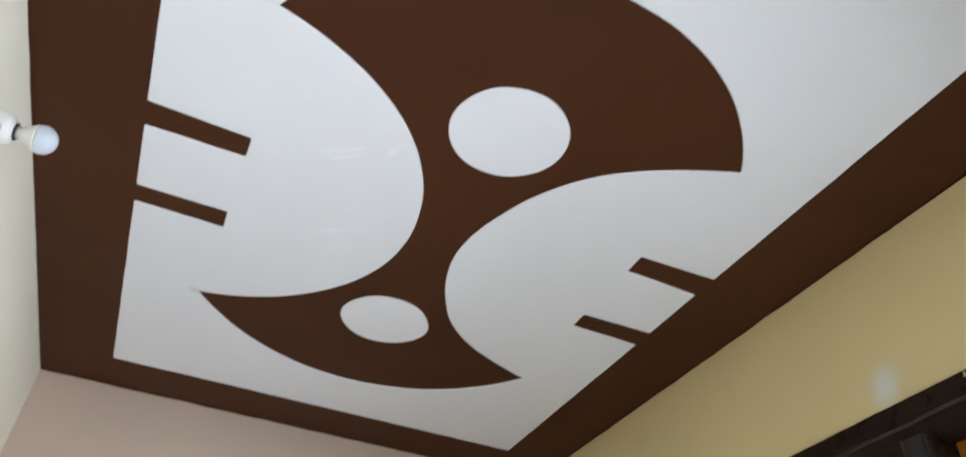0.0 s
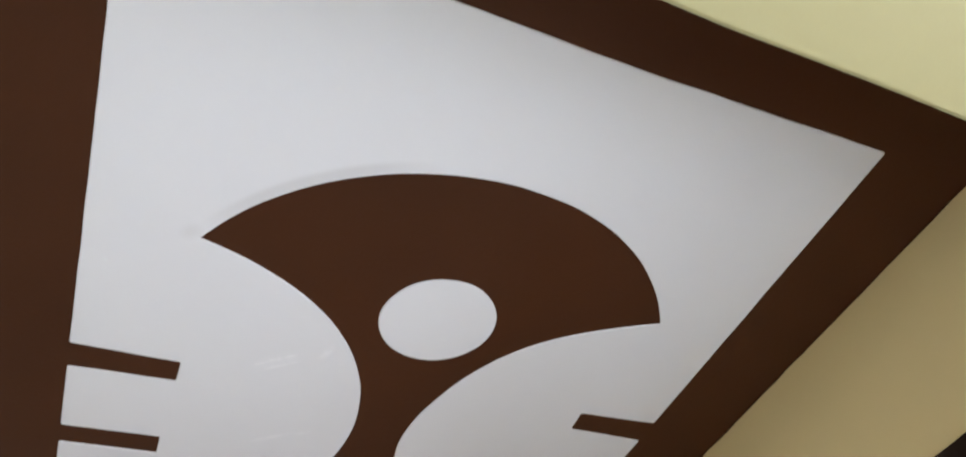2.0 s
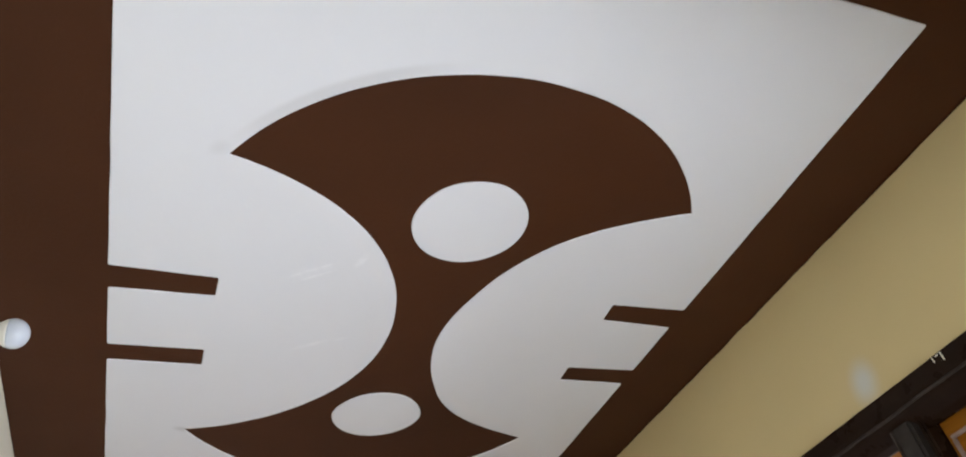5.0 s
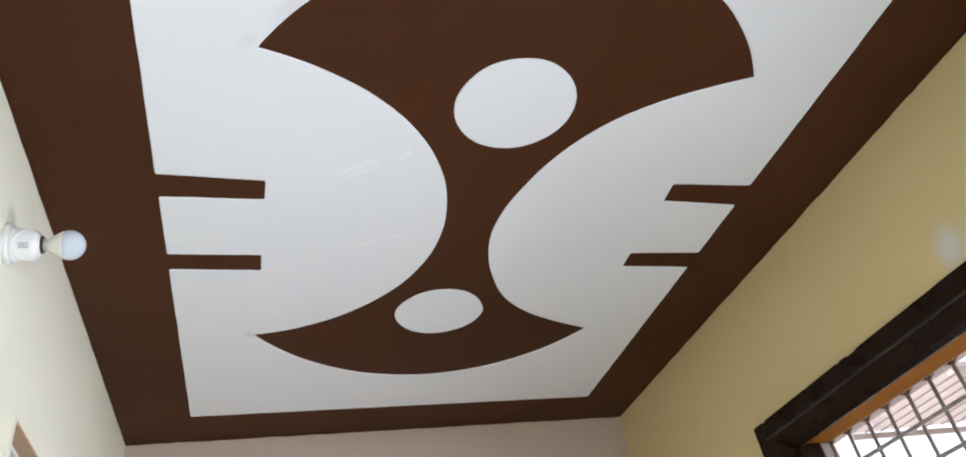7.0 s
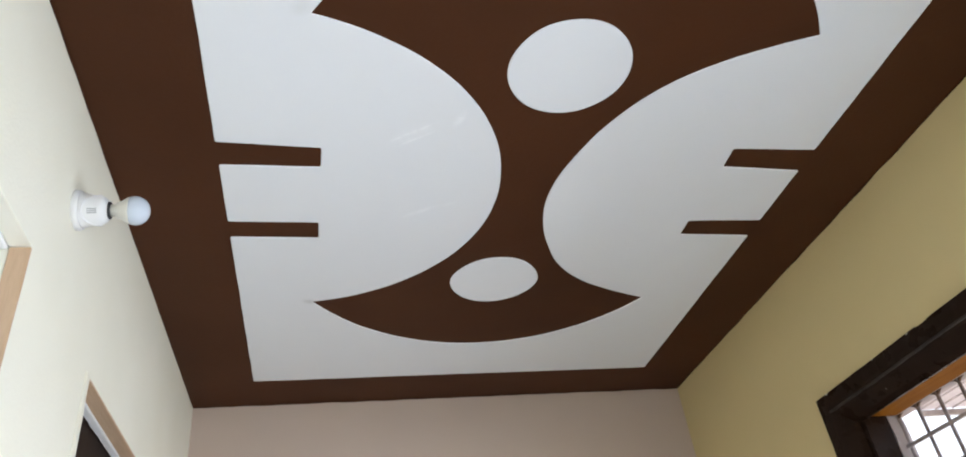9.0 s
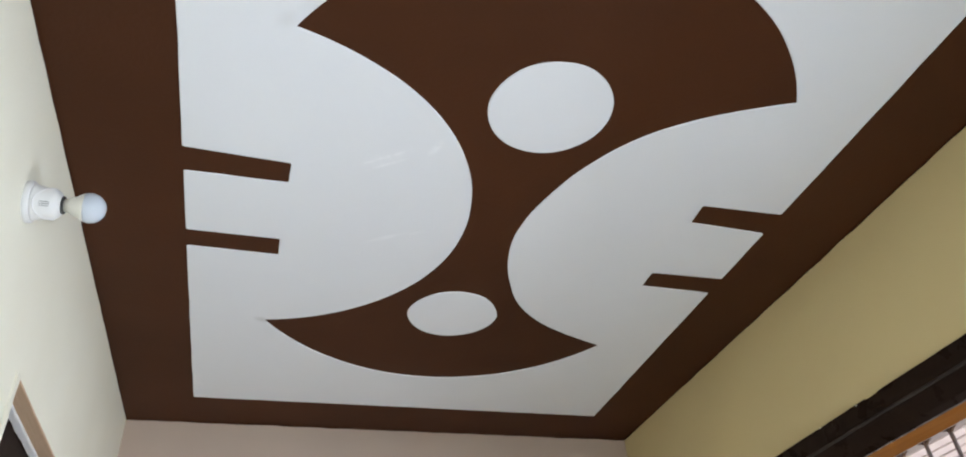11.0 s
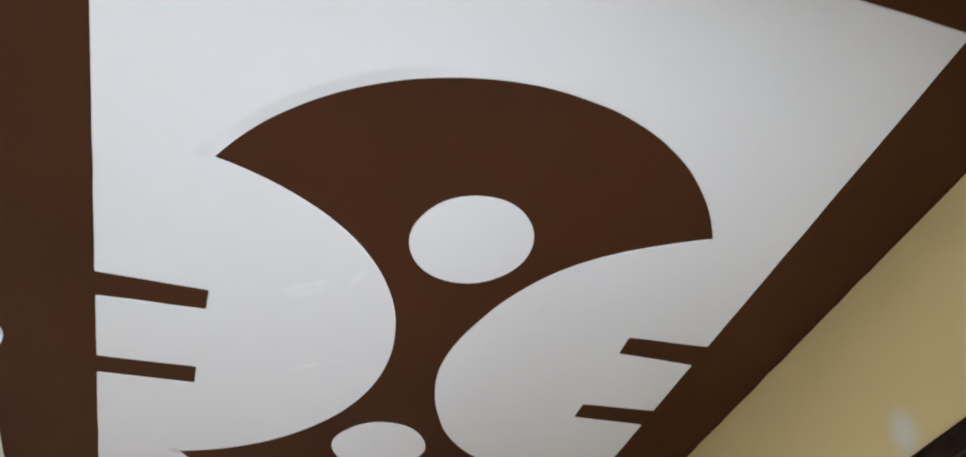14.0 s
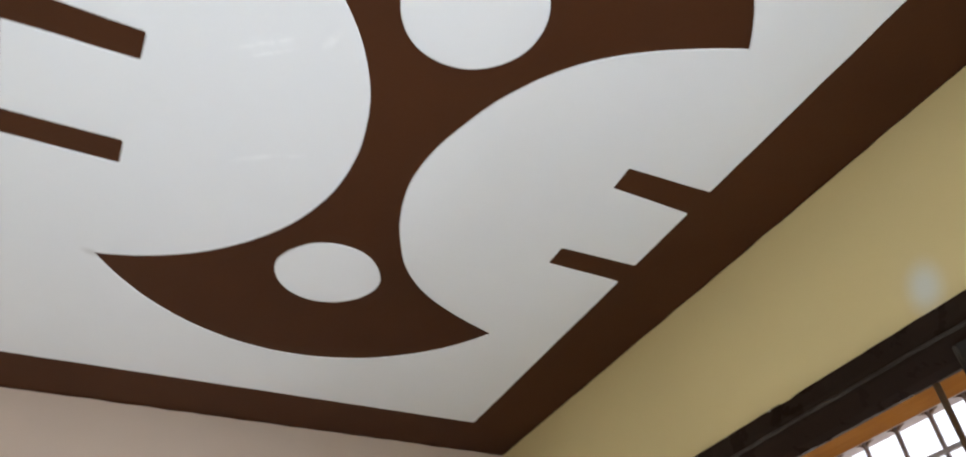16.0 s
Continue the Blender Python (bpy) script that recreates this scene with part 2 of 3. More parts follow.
sheet_nt.links.new(sheet_nt.nodes["Principled BSDF"].outputs[0], both.inputs[1])
sheet_nt.links.new(trans.outputs[0], both.inputs[2])
sheet_nt.links.new(both.outputs[0], sheet_nt.nodes["Material Output"].inputs["Surface"])
M_EARTH = surface("dusty_ground", (0.40, 0.36, 0.31), 0.9, 0.25, 0.8, 12, 0.02)


def diffuser():
    m, nt, bsdf, pos = base("bulb_diffuser")
    bsdf.inputs["Base Color"].default_value = (0.60, 0.655, 0.72, 1)
    nt.links.new(mathn(nt, "MULTIPLY_ADD", noise_node(nt, pos, 60, 2), 0.06, 0.16), bsdf.inputs["Roughness"])
    bsdf.inputs["Subsurface Weight"].default_value = 0.4
    bsdf.inputs["Subsurface Radius"].default_value = (0.01, 0.01, 0.01)
    return m


M_DIFF = diffuser()


# ---- mesh helpers ----
def mesh_from(name, bm, material, smooth=False):
    me = bpy.data.meshes.new(name)
    bm.normal_update()
    bm.to_mesh(me)
    bm.free()
    me.materials.append(material)
    if smooth:
        me.polygons.foreach_set("use_smooth", [True] * len(me.polygons))
    return me


def thing(name, bm, material, label="", category="", kind="", group="", smooth=False):
    return tagged(new(name, mesh_from(name, bm, material, smooth)), label, category, group, kind)


def part(name, bm, material, parent, label="", smooth=False):
    ob = new(name, mesh_from(name, bm, material, smooth))
    ob.parent = parent
    ob.matrix_parent_inverse = parent.matrix_world.inverted()
    return tagged(ob, label)


def empty(name, where, label, category, kind="", group=""):
    ob = new(name)
    ob.matrix_world = Matrix.Translation(where)
    ob.empty_display_size = 0.05
    bpy.context.view_layer.update()
    return tagged(ob, label, category, group, kind)


def add_box(bm, x0, x1, y0, y1, z0, z1):
    v = [bm.verts.new(p) for p in ((x0, y0, z0), (x1, y0, z0), (x1, y1, z0), (x0, y1, z0), (x0, y0, z1), (x1, y0, z1), (x1, y1, z1), (x0, y1, z1))]
    for f in ((3, 2, 1, 0), (4, 5, 6, 7), (0, 1, 5, 4), (1, 2, 6, 5), (2, 3, 7, 6), (3, 0, 4, 7)):
        bm.faces.new([v[i] for i in f])
    return v


def box(x0, x1, y0, y1, z0, z1, bevel=0.0, wear=0.0, cuts=0):
    """A bevelled block; wear jitters its subdivided skin."""
    bm = bmesh.new()
    add_box(bm, x0, x1, y0, y1, z0, z1)
    if cuts:
        size = {0: x1 - x0, 1: y1 - y0, 2: z1 - z0}
        axis = max(size, key=size.get)
        edges = [e for e in bm.edges if abs((e.verts[0].co - e.verts[1].co)[axis]) > 1e-6]
        bmesh.ops.subdivide_edges(bm, edges=edges, cuts=cuts)
    if bevel:
        sharp = [e for e in bm.edges if len(e.link_faces) == 2 and e.calc_face_angle(0) > 0.5]
        bmesh.ops.bevel(bm, geom=sharp, offset=bevel, segments=2, affect="EDGES")
    if wear:
        for v in bm.verts:
            v.co += noise.noise_vector(v.co * 23.0) * wear
    return bm


def wall_along_y(x0, x1, y0, y1, z0, z1, holes):
    """A wall with openings (y0, y1, z0, z1) through it."""
    bm = bmesh.new()
    cuts = sorted({y0, y1, *(h[0] for h in holes), *(h[1] for h in holes)})
    for a, b in zip(cuts, cuts[1:]):
        spans, low = [], z0
        for h in sorted((h for h in holes if h[0] <= a and h[1] >= b), key=lambda h: h[2]):
            spans.append((low, h[2]))
            low = h[3]
        spans.append((low, z1))
        for s, e in spans:
            if e - s > 1e-4:
                add_box(bm, x0, x1, a, b, s, e)
    bmesh.ops.remove_doubles(bm, verts=bm.verts, dist=1e-5)
    # drop the doubled faces between butted blocks
    bm.verts.index_update()
    seen = {}
    for f in bm.faces:
        seen.setdefault(tuple(sorted(v.index for v in f.verts)), []).append(f)
    bmesh.ops.delete(bm, geom=[f for fs in seen.values() if len(fs) > 1 for f in fs], context="FACES_ONLY")
    return bm


def lathe(profile, segments=40):
    """A body turned round the x axis from (x, radius) pairs."""
    bm = bmesh.new()
    rings = []
    for x, r in profile:
        if r < 1e-6:
            rings.append([bm.verts.new((x, 0, 0))])
        else:
            rings.append([bm.verts.new((x, r * math.cos(a), r * math.sin(a))) for a in (2 * math.pi * i / segments for i in range(segments))])
    for p, q in zip(rings, rings[1:]):
        for i in range(segments):
            j = (i + 1) % segments
            if len(p) == 1 and len(q) > 1:
                bm.faces.new((p[0], q[j], q[i]))
            elif len(q) == 1 and len(p) > 1:
                bm.faces.new((p[i], p[j], q[0]))
            elif len(p) > 1:
                bm.faces.new((p[i], p[j], q[j], q[i]))
    bmesh.ops.recalc_face_normals(bm, faces=bm.faces)
    return bm


def moved(bm, m):
    bmesh.ops.transform(bm, matrix=m, verts=bm.verts)
    return bm


def extrude_profile(profile, y0, y1, cuts=20, wear=0.0):
    """A moulding along y from an (x, z) outline."""
    bm = bmesh.new()
    rows = []
    for i in range(cuts + 1):
        y = y0 + (y1 - y0) * i / cuts
        row = []
        for x, z in profile:
            p = Vector((x, y, z))
            row.append(bm.verts.new(p + noise.noise_vector(p * 17.0) * wear))
        rows.append(row)
    n = len(profile)
    for a, b in zip(rows, rows[1:]):
        for i in range(n):
            j = (i + 1) % n
            bm.faces.new((a[i], a[j], b[j], b[i]))
    bm.faces.new(rows[0])
    bm.faces.new(rows[-1][::-1])
    bmesh.ops.recalc_face_normals(bm, faces=bm.faces)
    return bm


# ---- ceiling ----
bm = bmesh.new()
add_box(bm, XL - WALL, XR + WALL, BEAM_Y1 - 0.03, YF + WALL, H + 0.0035, H + 0.15)
thing("ceiling", bm, M_BROWN, "dark chocolate brown painted plaster ceiling", "ceiling", "structure")
bm = bmesh.new()
add_box(bm, XL - WALL, XR + WALL, YB - WALL, BEAM_Y0 + 0.03, H, H + 0.15)
thing("ceiling", bm, M_BROWN2, "orange-brown painted ceiling behind the beam", "ceiling", "structure")

PX0, PX1, PY0, PY1 = 0.003, 1.749, 0.346, 3.002


def on_ellipse(e, a):
    cx, cy, rx, ry, t = e
    u, v = rx * math.cos(a), ry * math.sin(a)
    return Vector((cx + u * math.cos(t) - v * math.sin(t), cy + u * math.sin(t) + v * math.cos(t)))


def arc(e, p, q, n, through_low, swell=()):
    """Points on a turned ellipse from p to q, on the side where through_low(point) is least; the ends are pulled onto p and q.
    swell: how far the hand-cut line bows off the ellipse to its left, as a sine series."""
    def angle(pt):
        d = Vector(pt) - Vector(e[:2])
        c, s = math.cos(e[4]), math.sin(e[4])
        return math.atan2((-d.x * s + d.y * c) / e[3], (d.x * c + d.y * s) / e[2])
    a, b = angle(p), angle(q)
    best = None
    for turn in (-2 * math.pi, 0, 2 * math.pi):
        if abs(b + turn - a) < 2 * math.pi:
            pts = [on_ellipse(e, a + (b + turn - a) * i / n) for i in range(n + 1)]
            score = min(through_low(v) for v in pts)
            if best is None or score < best[0]:
                best = (score, pts)
    pts = best[1]
    d0, d1 = Vector(p) - pts[0], Vector(q) - pts[-1]
    pts = [v + d0 * (1 - i / n) + d1 * (i / n) for i, v in enumerate(pts)]
    out = []
    for i, v in enumerate(pts):
        way = (pts[min(i + 1, n)] - pts[max(i - 1, 0)]).normalized()
        out.append(v + Vector((-way.y, way.x)) * sum(c * math.sin((k + 1) * math.pi * i / n) for k, c in enumerate(swell)))
    return out


TIP_UL, TIP_UR, TIP_LL, TIP_LR = (0.252, 1.0725), (1.513, 1.043), (0.247, 2.352), (1.502, 2.355)
figure = arc((0.8848, 1.3995, 0.7302, 0.6925, -0.1828), TIP_UL, TIP_UR, 80, lambda v: v.y, (0.0033, 0.0024, -0.0018, -0.001))[:-1]
figure += arc((1.6884, 1.6776, 0.735, 0.6616, -0.581), TIP_UR, TIP_LR, 80, lambda v: v.x, (0.0072, 0.0125, -0.0035, 0.0015, -0.0027, 0.0008, -0.0043))[:-1]
figure += arc((0.8585, 1.82, 0.7828, 0.8931, -0.1481), TIP_LR, TIP_LL, 60, lambda v: -v.y)[:-1]
figure += arc((0.1476, 1.7043, 0.6657, 0.6412, 0.693), TIP_LL, TIP_UL, 80, lambda v: -v.x, (-0.0038, -0.0066, -0.0041, 0.0001, -0.0012, 0.001))[:-1]


def straight(corners, step=0.03):
    """A closed outline with points every few centimetres and rounded corners."""
    pts = []
    n = len(corners)
    for i in range(n):
        a, b, c = (Vector(corners[(i + k) % n]) for k in (-1, 0, 1))
        r = 0.006
        p, q = b + (a - b).normalized() * r, b + (c - b).normalized() * r
        pts += [p, (p + q) * 0.25 + b * 0.5, q]
        end = c + (b - c).normalized() * r
        k = max(1, int((end - q).length / step))
        pts += [q.lerp(end, j / k) for j in range(1, k)]
    return pts


outline = straight([(PX0, 0.314), (1.05, PY0), (PX1, PY0), (PX1, 1.474), (1.480, 1.481), (1.484, 1.564), (PX1, 1.573), (PX1, 1.840), (1.488, 1.845), (1.490, 1.926), (PX1, 1.932),
                    (PX1, PY1), (PX0, PY1 + 0.007), (PX0, 1.948), (0.269, 1.953), (0.269, 1.870), (PX0, 1.867), (PX0, 1.604), (0.274, 1.606), (0.275, 1.525), (PX0, 1.511)])


def wobble(pts, amount=0.0016):
    return [v + Vector((noise.noise((v.x * 9, v.y * 9, 3.1)), noise.noise((v.x * 9, v.y * 9, 8.7)))) * amount for v in pts]


def inset(pts, d):
    """The outline moved to its left by d, mitred."""
    out, n = [], len(pts)
    for i in range(n):
        u, w = (pts[i] - pts[i - 1]).normalized(), (pts[(i + 1) % n] - pts[i]).normalized()
        a, b = Vector((-u.y, u.x)), Vector((-w.y, w.x))
        m = a + b
        out.append(pts[i] + m * (d * 2 / max(m.length_squared, 0.8)))
    return out


def plate(loops, z, thick):
    """A plaster plate under z: rounded rims round the outline, counter-clockwise, and its clockwise holes."""
    from mathutils.geometry import tessellate_polygon
    bm = bmesh.new()
    faces, first = [], []
    for pts in loops:
        rings = [(0.0, 0.0), (0.0, thick * 0.55), (0.0012, thick * 0.85), (0.004, thick)]
        rows = [[bm.verts.new((v.x, v.y, z - h)) for v in (inset(pts, d) if d else pts)] for d, h in rings]
        for a, b in zip(rows, rows[1:]):
            for i in range(len(pts)):
                j = (i + 1) % len(pts)
                bm.faces.new((a[i], a[j], b[j], b[i])).smooth = True
        first.append(rows[-1])
    flat = [v for row in first for v in row]
    for tri in tessellate_polygon([[v.co for v in row] for row in first]):
        try:
            bm.faces.new([flat[i] for i in tri])
        except ValueError:
            pass
    bmesh.ops.recalc_face_normals(bm, faces=bm.faces)
    return bm


hole = wobble(figure)
area = sum(hole[i - 1].x * hole[i].y - hole[i].x * hole[i - 1].y for i in range(len(hole)))
if area > 0:
    hole = hole[::-1]
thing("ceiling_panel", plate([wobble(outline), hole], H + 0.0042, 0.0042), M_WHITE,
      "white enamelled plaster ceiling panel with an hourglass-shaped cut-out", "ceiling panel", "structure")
for cx, cy, rx, ry, point in ((0.891, 1.199, 0.160, 0.158, 0.0), (0.885, 2.219, 0.153, 0.150, 0.05)):
    ring = wobble([Vector((cx + rx * math.cos(a) * (1 + point * abs(math.cos(a)) ** 8), cy + ry * math.sin(a))) for a in (2 * math.pi * i / 72 for i in range(72))], 0.003)
    thing("ceiling_disc", plate([ring], H + 0.0042, 0.0042), M_WHITE, "round white plaster disc on the brown ceiling", "ceiling panel", "structure")

# ---- walls, beam, floor ----
bm = wall_along_y(XL - WALL, XL, YB, YF, 0, H + 0.0035, [(DOOR_A[0], DOOR_A[1], 0, DOOR_A[2]), (DOOR_B[0], DOOR_B[1], 0, DOOR_B[2])])
thing("wall_left", bm, M_CREAM, "cream painted plaster wall with two doorways", "wall", "structure")
# second hole: added out of view, only to let the fill lamp in
bm = wall_along_y(XR, XR + WALL, YB, YF, 0, H + 0.0035, [(WIN_Y0, WIN_Y1, WIN_Z0, WIN_Z1), (-1.75, -0.35, 0, 2.05)])
thing("wall_right", bm, M_YELLOW, "yellow painted plaster wall with a window and an added unseen opening for fill light", "wall", "structure")
thing("wall_far", box(XL - WALL, XR + WALL, YF, YF + WALL, 0, H + 0.0035), M_PINK, "beige-pink painted plaster wall", "wall", "structure")
bm = bmesh.new()
add_box(bm, XL - WALL, XR + WALL, YB - WALL, YB, 0, H)
thing("wall_rear", bm, M_CREAM, "cream painted plain plaster wall", "wall", "structure")
bm = box(XL, XR, BEAM_Y0, BEAM_Y1, BEAM_Z, H - 0.001, 0.006, 0.0, 40)
for v in bm.verts:              # the plaster face runs a little out of square and bows
    if v.co.y > 0:
        v.co.y += 0.035 * (v.co.x - 0.5) - 0.011 * math.sin(math.pi * min(1.0, max(0.0, (v.co.x - 0.85) / 1.0)))
thing("beam", bm, M_LIME_DARK, "lime-yellow painted plaster beam below the ceiling, colour darkened against the light", "beam", "structure")
bm = bmesh.new()
add_box(bm, XL - WALL, XR + WALL, YB - WALL, YF + WALL, -0.12, 0)
thing("floor", bm, M_FLOOR, "pale tiled floor", "floor", "structure")


# hand-cut brown paint line on the walls just under the ceiling
def paint_line(a, b, inward, label, skew=0.0):
    """A film of ceiling paint lapping onto a wall from a to b, with an uneven lower edge."""
    bm = bmesh.new()
    a, b, inward = Vector(a), Vector(b), Vector(inward)
    n = int((b - a).length / 0.015)
    rows = []
    for k in range(n + 1):
        p = a.lerp(b, k / n)
        p.x -= skew * (p.y - 0.7)
        low = H - 0.0015 + 0.0030 * noise.noise(p * 11.0) + 0.0012 * noise.noise(p * 45.0)
        rows.append([bm.verts.new((q.x, q.y, z)) for q, z in ((p - inward * 0.002, H + 0.003), (p + inward * 0.0008, H + 0.003), (p + inward * 0.0008, low), (p - inward * 0.002, low))])
    for c, d in zip(rows, rows[1:]):
        for k in range(4):
            bm.faces.new((c[k], c[(k + 1) % 4], d[(k + 1) % 4], d[k]))
    bmesh.ops.recalc_face_normals(bm, faces=bm.faces)
    thing("trim", bm, M_BROWN, label, "trim", "structure")


paint_line((XL, BEAM_Y1 + 0.01, 0), (XL, YF, 0), (1, 0, 0), "uneven brown paint edge on the cream wall", -0.0065)
paint_line((XR, BEAM_Y1 + 0.06, 0), (XR, YF, 0), (-1, 0, 0), "uneven brown paint edge on the yellow wall", 0.0078)
paint_line((XL, YF, 0), (XR - 0.02, YF, 0), (0, -1, 0), "uneven brown paint edge on the beige wall")


# ---- doors in the left wall ----
def doorway(name, y0, y1, top, leaf_material, leaf_label, label, soffit_wood):
    d = empty(name, (XL - 0.06, (y0 + y1) / 2, 0), label, "door", "structure")
    t = 0.038
    x0, x1 = XL - t, XL + 0.0015
    head = M_TAN if soffit_wood else M_CREAM
    part("door_frame", box(x0, x1, y0 + 0.002, y1 - 0.002, top - 0.005, top + 0.001, 0.001, 0.0006, 24), head, d, "bare tan wooden head")
    part("door_frame", box(x0, x1, y1 - 0.005, y1 + 0.001, 0, top - 0.006, 0.002, 0.0008, 24), M_TAN, d, "bare tan wooden jamb")
    part("door_frame", box(x0, x1, y0 - 0.001, y0 + 0.004, 0, top - 0.006, 0.002, 0.0008, 24), M_CREAM, d, "cream painted jamb")
    # ragged line of filler behind the wood
    part("filler_strip", box(x0 - 0.022, x0 - 0.001, y0 + 0.014, y1 - 0.003, top - 0.010, top - 0.001, 0.002, 0.003, 60), M_PUTTY, d, "ragged white filler")
    leaf = part("door_leaf", box(x0 - 0.065, x0 - 0.025, y0 + 0.002, y1 - 0.004, 0.01, top - 0.001, 0.003), leaf_material, d, leaf_label)
    for z0, z1 in ((0.2, 0.95), (1.1, top - 0.16)):
        part("door_panel", box(x0 - 0.028, x0 - 0.019, y0 + 0.13, y1 - 0.13, z0, z1, 0.004), leaf_material, leaf)
    return d


doors = [doorway("door_1", *DOOR_A, M_LEAF, "dark brown panelled leaf", "dark panelled wooden door in a bare tan frame", True),
         doorway("door_2", *DOOR_B, M_LEAFW, "white painted leaf", "white painted door in a tan wooden frame", False)]
bm = box(XL - 0.002, XL + 0.004, DOOR_A[0] - 0.03, DOOR_A[0] - 0.001, 0, DOOR_A[2] + 0.004, 0.002, 0.0015, 40)
door_bead = thing("trim", bm, M_BEAD, "narrow cream plaster bead beside the doorway", "trim", "structure")

# ---- bulb and holder on the left wall ----
HOLD = Vector((XL + 0.003, 1.477, 2.449))
AT = Matrix.Translation(HOLD)
holder = empty("lamp_holder", HOLD, "white plastic batten lamp holder on the wall", "lamp holder")
part("base_plate", moved(lathe([(0.0, 0.0), (0.0, 0.0480), (0.009, 0.0480), (0.013, 0.0465), (0.015, 0.045), (0.015, 0.0)]), AT), M_PLASTIC, holder, smooth=True)
CUP = [(0.014, 0.0435), (0.020, 0.0405), (0.030, 0.0375), (0.044, 0.0355), (0.056, 0.0340), (0.063, 0.0315), (0.068, 0.0275), (0.071, 0.0235), (0.072, 0.0215)]
part("cup", moved(lathe([(0.014, 0.0)] + CUP + [(0.072, 0.0)]), AT), M_PLASTIC, holder, smooth=True)


def cup_radius(x):
    for (a, r), (b, q) in zip(CUP, CUP[1:]):
        if x <= b:
            return r + (q - r) * max(0.0, x - a) / (b - a)
    return CUP[-1][1]


# raised shield on the underside, its rounded rim bowed towards the wall
FACING = Matrix.Rotation(radians(127), 4, "X")


def shield_edge(a):
    return 0.022 + 0.037 * (a / radians(78)) ** 2


bm = bmesh.new()
grid = []
for i in range(25):
    a = radians(-78 + 156 * i / 24)
    x0 = shield_edge(a)
    row = []
    for lift, ks in ((0.0, (0,)), (0.0024, range(9)), (0.0, (8,))):
        for k in ks:
            x = x0 + (0.0665 - x0) * k / 8
            r = cup_radius(x) + lift - 0.0004
            row.append(bm.verts.new((x, r * math.sin(a), r * math.cos(a))))
    grid.append(row)
for p, q in zip(grid, grid[1:]):
    for i in range(len(p) - 1):
        bm.faces.new((p[i], p[i + 1], q[i + 1], q[i]))
bm.faces.new(grid[0]), bm.faces.new(grid[-1][::-1])
bmesh.ops.recalc_face_normals(bm, faces=bm.faces)
shield = part("shield", moved(bm, AT @ FACING), M_PLASTIC, holder, "raised white front shield")
bm = bmesh.new()
rings = []
for i in range(41):
    a = radians(-78 + 156 * i / 40)
    x = shield_edge(a)
    r = cup_radius(x) + 0.0016
    out = Vector((0, math.sin(a), math.cos(a)))
    rings.append([bm.verts.new(Vector((x + 0.0021 * math.cos(b), 0, 0)) + out * (r + 0.0021 * math.sin(b))) for b in (2 * math.pi * k / 8 for k in range(8))])
for p, q in zip(rings, rings[1:]):
    for k in range(8):
        bm.faces.new((p[k], p[(k + 1) % 8], q[(k + 1) % 8], q[k]))
bm.faces.new(rings[0]), bm.faces.new(rings[-1][::-1])
bmesh.ops.recalc_face_normals(bm, faces=bm.faces)
part("shield_rim", moved(bm, AT @ FACING), M_GLOSSW, shield, "shiny white rounded rim", True)
part("socket_ring", moved(lathe([(0.0715, 0.0), (0.0715, 0.0205), (0.0755, 0.0205), (0.0765, 0.019), (0.0765, 0.0)]), AT), M_BLACKP, holder, "dark socket ring")
for k in range(3):
    slot = bmesh.new()
    y = 0.0047 * (k - 1)
    top = [slot.verts.new((x, y + d, math.sqrt((cup_radius(x) + 0.0020) ** 2 - y * y) + 0.0006 + e)) for e in (-0.003, 0.0) for x, d in ((0.034, -0.0007), (0.044, -0.0007), (0.054, -0.0007), (0.054, 0.0007), (0.044, 0.0007), (0.034, 0.0007))]
    slot.faces.new(top[6:]), slot.faces.new(top[5::-1])
    for i in range(6):
        slot.faces.new((top[i], top[(i + 1) % 6], top[6 + (i + 1) % 6], top[6 + i]))
    part("vent_slot", moved(slot, AT @ FACING), M_SLOT, shield, "dark grey marking")
bulb = empty("light_bulb", HOLD + Vector((0.075, 0, 0)), "unlit frosted white LED bulb in a wall holder", "light bulb")
body = part("bulb_body", moved(lathe([(0.070, 0.0), (0.070, 0.0140), (0.086, 0.0145), (0.089, 0.0175), (0.096, 0.0205), (0.105, 0.0260), (0.114, 0.0312), (0.119, 0.0328), (0.119, 0.0)]), AT), M_BULBBASE, bulb, "cream plastic body", True)
dome = [(0.1185, 0.0), (0.1185, 0.0325), (0.123, 0.0340)] + [(0.129 + 0.0335 * math.sin(a), 0.0346 * math.cos(a)) for a in (math.pi / 2 * i / 14 for i in range(14))] + [(0.1625, 0.0)]
part("globe", moved(lathe(dome), AT), M_DIFF, bulb, "frosted bluish-white globe", True)
for k in range(8):
    a = 2 * math.pi * k / 8
    pin = box(-0.003, 0.003, -0.0016, 0.0016, -0.001, 0.001, 0.0005)
    part("rib", moved(pin, Matrix.Translation(HOLD + Vector((0.0925, 0.0190 * math.cos(a), 0.0190 * math.sin(a))))), M_BULBBASE, body)

# ---- window in the right wall ----
win = empty("window_1", (XR + 0.1, (WIN_Y0 + WIN_Y1) / 2, WIN_Z0), "window with a chipped black-brown frame and iron grille", "window", "structure")
XF0, XF1 = XR - 0.012, XR + 0.062


